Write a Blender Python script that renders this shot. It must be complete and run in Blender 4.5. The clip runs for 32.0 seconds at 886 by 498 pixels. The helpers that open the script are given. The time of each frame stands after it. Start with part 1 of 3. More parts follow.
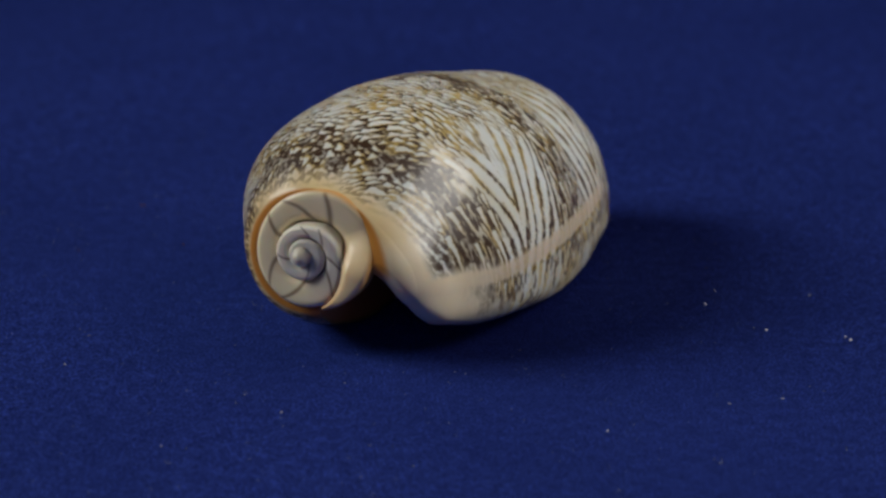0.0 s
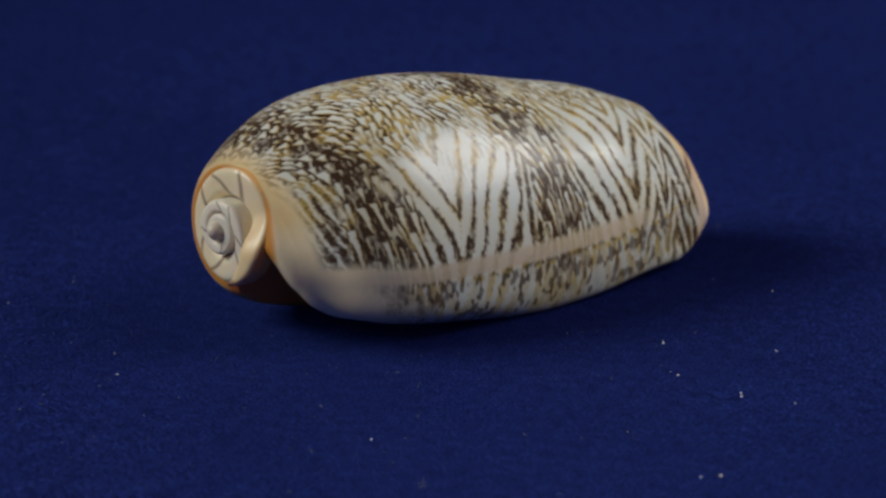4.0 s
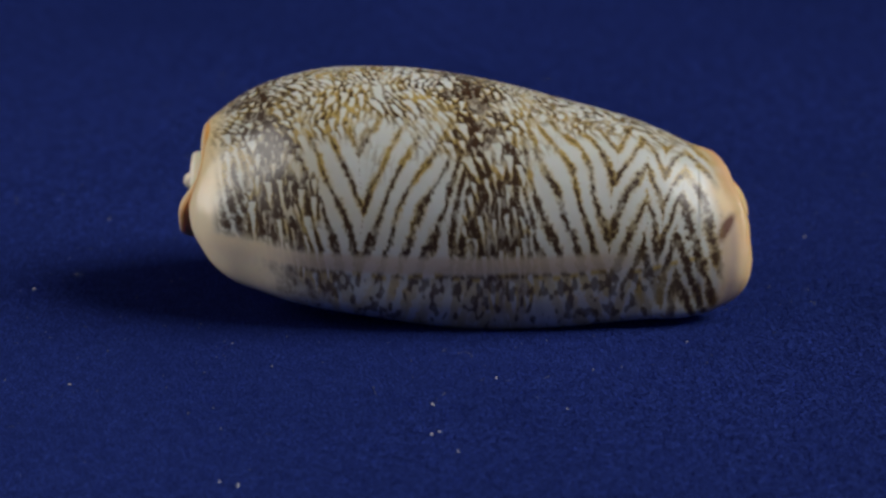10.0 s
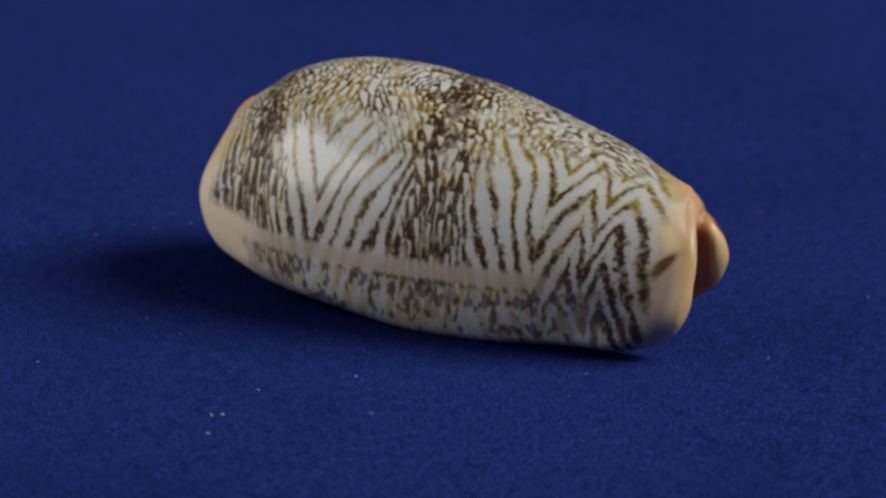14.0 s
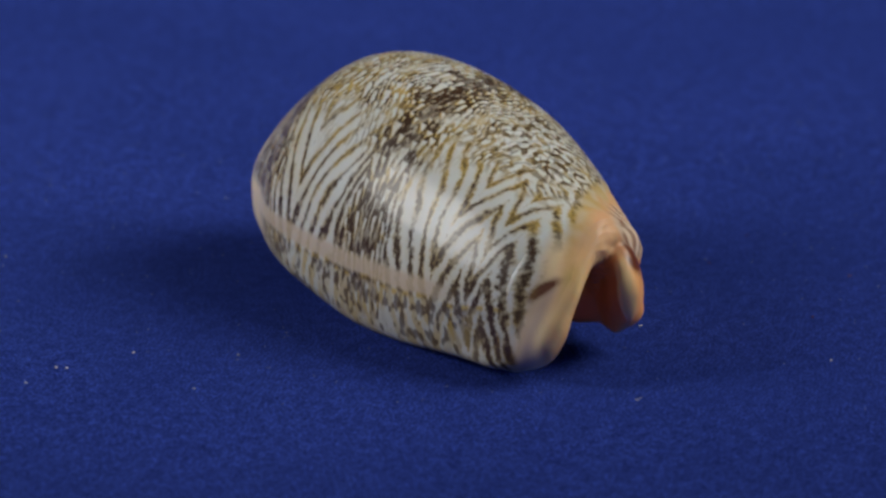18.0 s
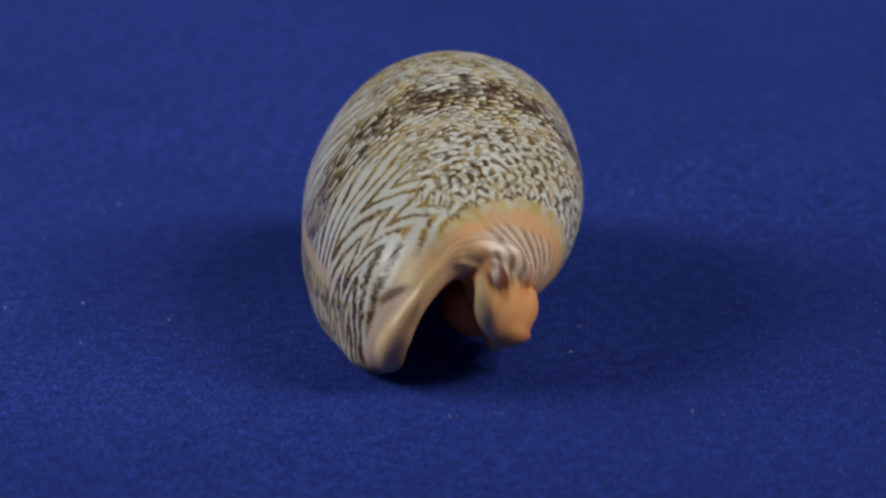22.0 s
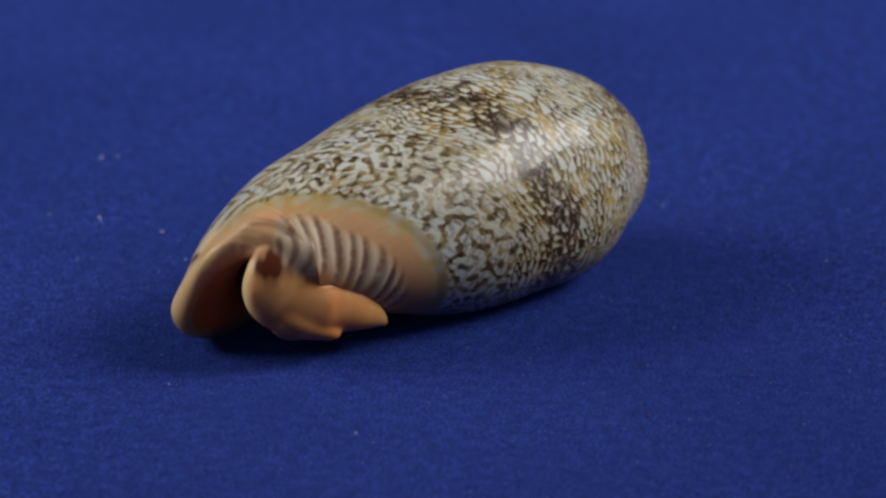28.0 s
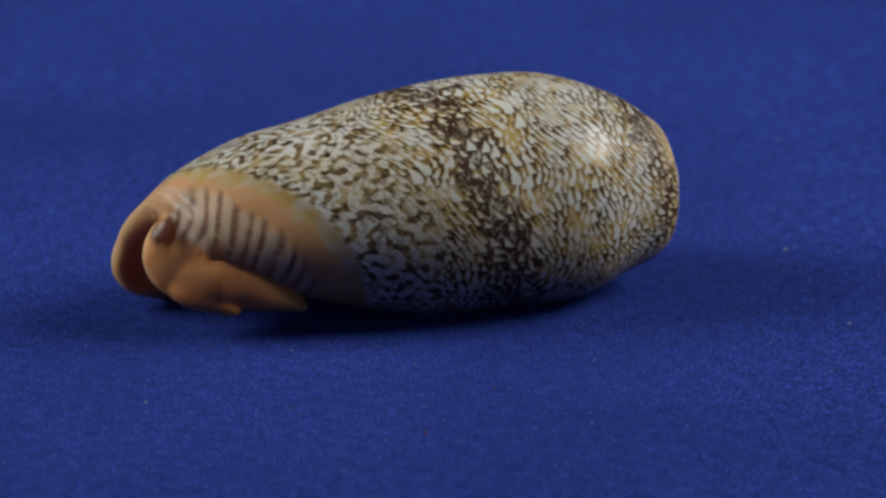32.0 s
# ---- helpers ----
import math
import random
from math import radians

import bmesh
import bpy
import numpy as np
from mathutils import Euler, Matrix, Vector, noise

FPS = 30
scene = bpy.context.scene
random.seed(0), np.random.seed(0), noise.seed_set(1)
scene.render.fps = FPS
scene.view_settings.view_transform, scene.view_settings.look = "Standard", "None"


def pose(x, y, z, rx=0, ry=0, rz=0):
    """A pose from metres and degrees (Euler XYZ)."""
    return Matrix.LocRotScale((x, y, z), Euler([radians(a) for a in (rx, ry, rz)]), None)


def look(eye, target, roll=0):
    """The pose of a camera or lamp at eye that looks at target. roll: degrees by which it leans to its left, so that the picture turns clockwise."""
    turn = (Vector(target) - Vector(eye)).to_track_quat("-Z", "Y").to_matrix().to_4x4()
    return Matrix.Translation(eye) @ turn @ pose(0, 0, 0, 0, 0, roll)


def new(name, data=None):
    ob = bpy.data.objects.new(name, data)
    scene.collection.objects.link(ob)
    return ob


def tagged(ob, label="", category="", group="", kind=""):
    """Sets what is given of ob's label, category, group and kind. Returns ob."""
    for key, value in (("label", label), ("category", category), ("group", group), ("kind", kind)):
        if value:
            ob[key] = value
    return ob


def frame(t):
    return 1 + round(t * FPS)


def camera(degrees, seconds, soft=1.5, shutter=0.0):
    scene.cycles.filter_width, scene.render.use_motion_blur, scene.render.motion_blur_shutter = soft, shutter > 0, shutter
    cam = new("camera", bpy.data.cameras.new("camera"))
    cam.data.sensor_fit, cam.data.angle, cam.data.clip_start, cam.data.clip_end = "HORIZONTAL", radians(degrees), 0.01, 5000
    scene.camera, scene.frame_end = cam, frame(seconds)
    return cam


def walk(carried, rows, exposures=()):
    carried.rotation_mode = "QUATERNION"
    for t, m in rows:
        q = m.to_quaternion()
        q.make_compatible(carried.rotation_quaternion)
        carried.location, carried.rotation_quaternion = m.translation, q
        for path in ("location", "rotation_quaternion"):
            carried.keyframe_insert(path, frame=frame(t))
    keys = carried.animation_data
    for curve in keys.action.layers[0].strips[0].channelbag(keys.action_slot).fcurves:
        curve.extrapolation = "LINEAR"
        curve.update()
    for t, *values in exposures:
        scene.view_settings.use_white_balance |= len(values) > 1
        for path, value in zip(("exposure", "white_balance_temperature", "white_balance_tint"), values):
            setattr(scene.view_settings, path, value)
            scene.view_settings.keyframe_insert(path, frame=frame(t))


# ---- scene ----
from mathutils import kdtree

cam = camera(9.685, 32.0, soft=2.7)
AX = 0.42706                      # camera's distance from the turning axis
EYE = Vector((0, -AX, 0.31457 * AX))
PITCH, YAW = 0.29616, 0.002266
AIM = EYE + Vector((math.sin(YAW) * math.cos(PITCH), math.cos(YAW) * math.cos(PITCH), -math.sin(PITCH)))
VIEW = look(EYE, AIM, 0.384)
walk(cam, [(0, VIEW), (32.0, VIEW)])
cam.data.dof.use_dof = True
cam.data.dof.focus_distance = 0.430
cam.data.dof.aperture_fstop = 48

# ---- light: two soft panels left and right of the turntable, dim room ----
world = bpy.data.worlds.new("world")
scene.world = world
world.use_nodes = True
world.node_tree.nodes["Background"].inputs[0].default_value = (0.75, 0.85, 1, 1)
world.node_tree.nodes["Background"].inputs[1].default_value = 0.03


def panel_light(name, azimuth, elevation, distance, size, watts, tint):
    a, e = radians(azimuth), radians(elevation)
    lamp = bpy.data.lights.new(name, "AREA")
    lamp.shape, lamp.size, lamp.size_y = "RECTANGLE", size[0], size[1]
    lamp.energy, lamp.color = watts, tint
    place = Vector((math.sin(a) * math.cos(e), -math.cos(a) * math.cos(e), math.sin(e))) * distance
    ob = new(name, lamp)
    ob.matrix_world = look(place, (0, 0, 0.01))
    return ob


panel_light("panel_lamp_left", -90, 34, 0.5, (0.30, 0.20), 1.52, (1, 0.975, 0.94))
panel_light("panel_lamp_right", 94, 41, 0.5, (0.30, 0.22), 2.0, (1, 0.975, 0.945))
# added soft cool fill behind the camera, no seen source; lifts the shell's front
front_fill = bpy.data.lights.new("front_fill_light", "AREA")
front_fill.shape, front_fill.size, front_fill.size_y, front_fill.energy, front_fill.color = "RECTANGLE", 3.0, 1.1, 0.35, (0.86, 0.92, 1)
new("front_fill_light", front_fill).matrix_world = look((0, -1.62, 0.95), (0, 0, 0.4))


# ---- materials ----
class Nodes:
    def __init__(self, name):
        self.mat = bpy.data.materials.new(name)
        self.mat.use_nodes = True
        self.tree = self.mat.node_tree
        self.tree.nodes.clear()
        self.out = self.add("ShaderNodeOutputMaterial")

    def add(self, kind, **values):
        node = self.tree.nodes.new(kind)
        for key, value in values.items():
            setattr(node, key, value)
        return node

    def link(self, a, b):
        self.tree.links.new(a, b)

    def put(self, socket, value):
        if isinstance(value, bpy.types.NodeSocket):
            self.link(value, socket)
        else:
            socket.default_value = value

    def math(self, op, a, b=0.5, c=0.5, clamp=False):
        node = self.add("ShaderNodeMath", operation=op, use_clamp=clamp)
        for s, v in zip(node.inputs, (a, b, c)):
            self.put(s, v)
        return node.outputs[0]

    def mix(self, fac, a, b, blend="MIX"):
        node = self.add("ShaderNodeMix", data_type="RGBA", blend_type=blend)
        self.put(node.inputs[0], fac)
        self.put(node.inputs[6], a)
        self.put(node.inputs[7], b)
        return node.outputs[2]

    def noise(self, vector, scale, detail=3.0, rough=0.55):
        node = self.add("ShaderNodeTexNoise")
        self.link(vector, node.inputs["Vector"])
        node.inputs["Scale"].default_value = scale
        node.inputs["Detail"].default_value = detail
        node.inputs["Roughness"].default_value = rough
        return node.outputs[0]

    def ramp(self, fac, low, high):
        node = self.add("ShaderNodeMapRange")
        self.put(node.inputs[0], fac)
        node.inputs[1].default_value, node.inputs[2].default_value = low, high
        return node.outputs[0]

    def principled(self, **values):
        node = self.add("ShaderNodeBsdfPrincipled")
        for key, value in values.items():
            self.put(node.inputs[key.replace("_", " ")], value)
        self.link(node.outputs[0], self.out.inputs[0])
        return node


def rgb(r, g, b):
    return (r, g, b, 1)


def shell_material():
    n = Nodes("shell_glaze")
    paint = n.add("ShaderNodeAttribute", attribute_name="albedo").outputs["Color"]
    att = n.add("ShaderNodeAttribute", attribute_name="pattern")
    sep = n.add("ShaderNodeSeparateColor")
    n.link(att.outputs["Color"], sep.inputs[0])
    line, fill, satin = sep.outputs[0], sep.outputs[1], sep.outputs[2]
    co = n.add("ShaderNodeTexCoord").outputs["Object"]
    cloud = n.noise(co, 330, 4)
    fine = n.noise(co, 2300, 4, 0.7)
    base = n.mix(n.ramp(cloud, 0.3, 0.75), n.mix(1.0, paint, rgb(0.93, 0.915, 0.89), "MULTIPLY"), n.mix(1.0, paint, rgb(1.03, 1.03, 1.03), "MULTIPLY"))
    base = n.mix(n.math("MULTIPLY", fill, 0.85), base, rgb(0.16, 0.10, 0.06))
    speck = n.math("MULTIPLY", fill, n.ramp(fine, 0.40, 0.58), clamp=True)
    base = n.mix(speck, base, rgb(0.065, 0.036, 0.021))
    dark = n.math("MULTIPLY", line, n.ramp(fine, 0.12, 0.42), clamp=True)
    base = n.mix(dark, base, rgb(0.050, 0.024, 0.011))
    bump = n.add("ShaderNodeBump")
    bump.inputs["Strength"].default_value = 0.12
    bump.inputs["Distance"].default_value = 0.0002
    n.link(n.noise(co, 700, 5, 0.65), bump.inputs["Height"])
    p = n.principled(Base_Color=base, Roughness=n.math("MULTIPLY_ADD", satin, 0.2, n.math("MULTIPLY_ADD", fine, 0.16, 0.27)), Normal=bump.outputs[0])
    p.inputs["Subsurface Weight"].default_value = 0.25
    p.inputs["Subsurface Radius"].default_value = (0.0016, 0.0009, 0.0005)
    p.inputs["Subsurface Scale"].default_value = 1.0
    p.inputs["IOR"].default_value = 1.38
    n.link(n.math("MULTIPLY_ADD", satin, -0.2, 0.5), p.inputs["Specular IOR Level"])
    n.link(n.math("MULTIPLY_ADD", satin, -0.19, 0.2), p.inputs["Coat Weight"])
    p.inputs["Coat Roughness"].default_value = 0.09
    return n.mat


NAP = (0.695 * 0.866, -0.719 * 0.866, 0.5)
FIBRE_GAIN, NAP_SHARE = (5.2, 6.15, 5.5), 0.78


def cloth_material():
    n = Nodes("blue_cloth")
    co = n.add("ShaderNodeTexCoord").outputs["Object"]
    weave = n.noise(co, 4400, 3, 0.8)
    lumps = n.noise(co, 700, 3, 0.6)
    patch = n.noise(co, 24, 4, 0.55)
    grain = n.math("MULTIPLY", n.ramp(weave, 0.40, 0.62), n.math("MULTIPLY_ADD", n.ramp(lumps, 0.35, 0.65), 0.5, 0.7))
    col = n.mix(grain, rgb(0.0048, 0.0076, 0.050), rgb(0.0265, 0.043, 0.240))
    col = n.mix(n.math("MULTIPLY", n.ramp(patch, 0.4, 0.68), 0.45), col, rgb(0.007, 0.013, 0.075))
    bump = n.add("ShaderNodeBump")
    bump.inputs["Strength"].default_value = 0.25
    bump.inputs["Distance"].default_value = 0.0003
    n.link(n.math("ADD", weave, n.math("MULTIPLY", lumps, 1.2)), bump.inputs["Height"])
    # brushed nap: short fibres that lean one way
    lean = n.add("ShaderNodeVectorTransform", vector_type="VECTOR", convert_from="OBJECT", convert_to="WORLD")
    ruffle = n.add("ShaderNodeVectorMath", operation="MULTIPLY_ADD")
    tuft = n.add("ShaderNodeTexNoise")
    n.link(co, tuft.inputs["Vector"])
    tuft.inputs["Scale"].default_value, tuft.inputs["Detail"].default_value = 4500, 3
    n.link(tuft.outputs["Color"], ruffle.inputs[0])
    ruffle.inputs[1].default_value = (1.7, 1.7, 1.7)
    ruffle.inputs[2].default_value = (NAP[0] - 0.85, NAP[1] - 0.85, NAP[2] - 0.85)
    n.link(ruffle.outputs[0], lean.inputs[0])
    fibre = n.add("ShaderNodeBsdfHair", component="Reflection")
    n.link(n.mix(1.0, col, rgb(*FIBRE_GAIN), "MULTIPLY"), fibre.inputs["Color"])
    fibre.inputs["Offset"].default_value = radians(36)
    fibre.inputs["RoughnessU"].default_value = 0.5
    fibre.inputs["RoughnessV"].default_value = 1.0
    n.link(lean.outputs[0], fibre.inputs["Tangent"])
    matt = n.add("ShaderNodeBsdfDiffuse")
    n.link(n.mix(0.55, col, rgb(0.019, 0.0245, 0.150)), matt.inputs["Color"])
    n.link(bump.outputs[0], matt.inputs["Normal"])
    both = n.add("ShaderNodeMixShader")
    both.inputs[0].default_value = NAP_SHARE
    n.link(matt.outputs[0], both.inputs[1])
    n.link(fibre.outputs[0], both.inputs[2])
    n.link(both.outputs[0], n.out.inputs[0])
    return n.mat


def plain_material(name, colour, rough=0.8):
    n = Nodes(name)
    co = n.add("ShaderNodeTexCoord").outputs["Object"]
    v = n.noise(co, 6, 5)
    n.principled(Base_Color=n.mix(v, rgb(*[c * 0.8 for c in colour]), rgb(*[min(1, c * 1.2) for c in colour])), Roughness=rough)
    return n.mat


SHELL = shell_material()
CLOTH = cloth_material()
WALL = plain_material("wall_paint", (0.5, 0.5, 0.5))
TABLE = plain_material("dark_table", (0.06, 0.05, 0.045), 0.5)


# ---- mesh helpers ----
def mesh_of(name, verts, quads, material, smooth=True):
    me = bpy.data.meshes.new(name)
    verts, quads = np.asarray(verts, np.float32), np.asarray(quads, np.int32)
    k = quads.shape[1]
    me.vertices.add(len(verts))
    me.vertices.foreach_set("co", verts.ravel())
    me.loops.add(quads.size)
    me.loops.foreach_set("vertex_index", quads.ravel())
    me.polygons.add(len(quads))
    me.polygons.foreach_set("loop_start", np.arange(0, quads.size, k, dtype=np.int32))
    me.update(calc_edges=True)
    me.validate()
    me.polygons.foreach_set("use_smooth", np.full(len(me.polygons), smooth))
    me.materials.append(material)
    return me


def grid_quads(rows, cols, wrap=False):
    i = np.arange(rows * cols).reshape(rows, cols)
    if wrap:
        i = np.concatenate([i, i[:, :1]], 1)
    return np.stack([i[:-1, :-1], i[:-1, 1:], i[1:, 1:], i[1:, :-1]], -1).reshape(-1, 4)


def part(name, me, parent, label=""):
    ob = new(name, me)
    ob.parent = parent
    return tagged(ob, label)


def colour_attribute(me, name, values):
    at = me.color_attributes.new(name, "FLOAT_COLOR", "POINT")
    rgba = np.ones((len(me.vertices), 4), np.float32)
    rgba[:, :3] = values
    at.data.foreach_set("color", rgba.ravel())


def box(name, size, at, material):
    bm = bmesh.new()
    bmesh.ops.create_cube(bm, size=1)
    bmesh.ops.scale(bm, vec=size, verts=bm.verts)
    bmesh.ops.translate(bm, vec=at, verts=bm.verts)
    me = bpy.data.meshes.new(name)
    bm.to_mesh(me)
    bm.free()
    me.materials.append(material)
    return new(name, me)


# ---- room and table ----
ROOM = 1.6
for name, size, at in (("wall_north", (2 * ROOM + 0.2, 0.1, 2.6), (0, ROOM + 0.05, 0.5)), ("wall_south", (2 * ROOM + 0.2, 0.1, 1.2), (0, -ROOM - 0.05, -0.2)), ("wall_south_top", (2 * ROOM + 0.2, 0.1, 0.3), (0, -ROOM - 0.05, 1.65)),
                       ("wall_east", (0.1, 2 * ROOM, 2.6), (ROOM + 0.05, 0, 0.5)), ("wall_west", (0.1, 2 * ROOM, 2.6), (-ROOM - 0.05, 0, 0.5)),
                       ("ceiling", (2 * ROOM + 0.2, 2 * ROOM + 0.2, 0.1), (0, 0, 1.85)), ("floor", (2 * ROOM + 0.2, 2 * ROOM + 0.2, 0.1), (0, 0, -0.85))):
    tagged(box(name, size, at, WALL), kind="structure", category=name.split("_")[0], label="plain grey painted " + name.split("_")[0])
tagged(box("table", (1.6, 1.3, 0.04), (0, 0, -0.024), TABLE), "dark tabletop under the blue cloth", "table", kind="structure")


# ---- cloth ----
def cloth():
    rad = np.concatenate([np.linspace(0, 0.15, 130), np.linspace(0.155, 0.30, 24)])
    n = 360
    a = np.arange(n) * 2 * np.pi / n
    r, t = np.meshgrid(rad, a, indexing="ij")
    x, y = r * np.cos(t), r * np.sin(t)
    z = np.zeros_like(x)
    for i in range(rad.size):
        for j in range(0, n):
            p = Vector((x[i, j] * 9, y[i, j] * 9, 0))
            z[i, j] = noise.noise(p) * 0.5 + noise.noise(p * 2.7) * 0.25
    flat = np.clip((np.hypot(x + 0.0023, y - 0.0031) - 0.024) / 0.05, 0, 1)
    z = z * 0.0009 * flat
    me = mesh_of("cloth", np.stack([x, y, z], -1).reshape(-1, 3), grid_quads(rad.size, n, True), CLOTH)
    return tagged(new("cloth", me), "deep blue felted cloth spread flat under the sea shell", "cloth", kind="structure")


CLOTH_SHEET = cloth()

# ---- sea shell: profile radii (mm) along the axis and round it ----
XK = np.array([-21.3, -18, -13, -6, 2, 9, 15, 20, 24.5])
BK = np.array([49, 62, 75, 105, 145, 190, 235, 280, 325, 372.0])
RAD = np.array((
    (9.9, 11.5, 11.2, 8.4, 6.2, 5.9, 6.3, 6.4, 6.6, 6.5),
    (10.8, 12.4, 11.9, 9.6, 8.0, 7.9, 7.4, 7.1, 7.2, 7.2),
    (12.0, 14.2, 13.8, 11.8, 10.5, 9.6, 9.5, 9.3, 9.1, 8.2),
    (13.1, 15.5, 14.7, 12.8, 11.2, 10.1, 9.7, 9.9, 9.4, 8.4),
    (13.3, 15.6, 14.8, 12.7, 10.6, 9.2, 8.9, 9.0, 9.0, 8.2),
    (13.0, 15.15, 14.25, 11.7, 9.1, 7.5, 7.0, 7.2, 7.3, 6.8),
    (12.5, 14.0, 13.2, 10.6, 7.85, 5.75, 4.9, 5.2, 5.4, 5.2),
    (12.9, 12.65, 11.5, 8.5, 5.65, 3.5, 3.0, 3.2, 3.5, 3.4),
    (12.2, 11.5, 8.9, 5.3, 3.4, 1.7, 1.7, 1.9, 2.1, 2.1)))
SUTURE = np.array([5.5, 5.85, 6.1, 6.0, 5.75, 5.05, 4.5, 4.6, 4.8, 4.75])
END_B = (40, 49, 53, 58, 63, 72, 90, 105, 125, 150, 175, 200, 225, 260, 300, 380)
END_X = (20.2, 21.9, 23.1, 23.8, 24.15, 24.25, 23.95, 23.15, 22.4, 21.9, 21.2, 20.8, 20.7, 20.6, 20.2, 19.0)
LIP_X, LIP_B = (-21.4, -21.1, -20.3, -18.65, -15.4, -12, -8, 8, 15, 19, 24.5), (82.0, 74, 66, 59.5, 55, 51, 49, 49, 48, 46.8, 48.5)
FASC_B, FASC_X = (60, 85, 100, 130, 160, 190, 215, 245, 270, 300, 380), (25.5, 24.2, 23.3, 21.2, 18.9, 16.6, 14.6, 12.0, 10.0, 8.2, 5.0)
X0, X1, ZC = -21.4, 24.5, 8.8
DRIFT = 0.040                      # mm along the axis for each degree of growth


def hermite(xk, yk, x):
    """Smooth curve through yk at xk."""
    h = np.diff(xk)
    tail = (1,) * (yk.ndim - 1)
    d = np.diff(yk, axis=0) / h.reshape(-1, *tail)
    w = (h[1:] / (h[1:] + h[:-1])).reshape(-1, *tail)
    m = np.concatenate([d[:1], d[:-1] * w + d[1:] * (1 - w), d[-1:]])
    i = np.clip(np.searchsorted(xk, x, side="right") - 1, 0, len(xk) - 2)
    t, s = ((x - xk[i]) / h[i]).reshape(-1, *tail), h[i].reshape(-1, *tail)
    return (2 * t**3 - 3 * t**2 + 1) * yk[i] + (t**3 - 2 * t**2 + t) * s * m[i] + (3 * t**2 - 2 * t**3) * yk[i + 1] + (t**3 - t**2) * s * m[i + 1]


def smooth(x, a, b):
    t = np.clip((x - a) / (b - a), 0, 1)
    return t * t * (3 - 2 * t)


def soft(x, centre, width):
    return np.exp(-((x - centre) / width) ** 2)


def blur(a, down, across):
    """Gaussian blur, in cells down the rows and across the columns."""
    fy, fx = np.fft.fftfreq(a.shape[0])[:, None], np.fft.rfftfreq(a.shape[1])[None]
    return np.fft.irfft2(np.fft.rfft2(a) * np.exp(-2 * np.pi**2 * ((down * fy) ** 2 + (across * fx) ** 2)), a.shape)


def wobble(seed, shape, size):
    """Smooth random field between about -1 and 1."""
    f = blur(np.random.default_rng(seed).normal(size=shape), *size)
    return f / f.std() * 0.6


# ---- tent markings: as the lip grows, pale tents open in the pigment, drift, narrow and close ----
PX, PB = np.arange(-26, 42, 0.08), np.arange(392, 46, -0.4)       # grid of the slow fields
GX, GB = np.arange(-26, 42, 0.05), np.arange(392, 46, -0.25)      # grid of the markings
FIELD = (len(PB), len(PX))


def maze_field(seed, pitch):
    """Winding strokes of about one pitch (in cells): noise drawn twice towards that pitch."""
    f = np.random.default_rng(seed).normal(size=FIELD)
    for _ in range(2):
        f = blur(f, pitch / 4.2, pitch / 5.4) - blur(f, pitch / 2.5, pitch / 3.3)
        f = np.tanh(1.2 * f / f.std())
    return f


def band_field():
    """Where the two dark bands lie: strength 0 to 1, uneven along the growth."""
    edge = 0.9 * wobble(7, FIELD, (9, 12)) + 0.5 * wobble(9, FIELD, (3, 6))
    px = PX[None] + edge
    band = np.maximum(soft(px, -14.0, 3.4), soft(px, 3.8, 2.9)) * (1 + 0.22 * wobble(5, FIELD, (16, 9)))
    return np.clip(band * 2.3 - 0.75, 0, 1)


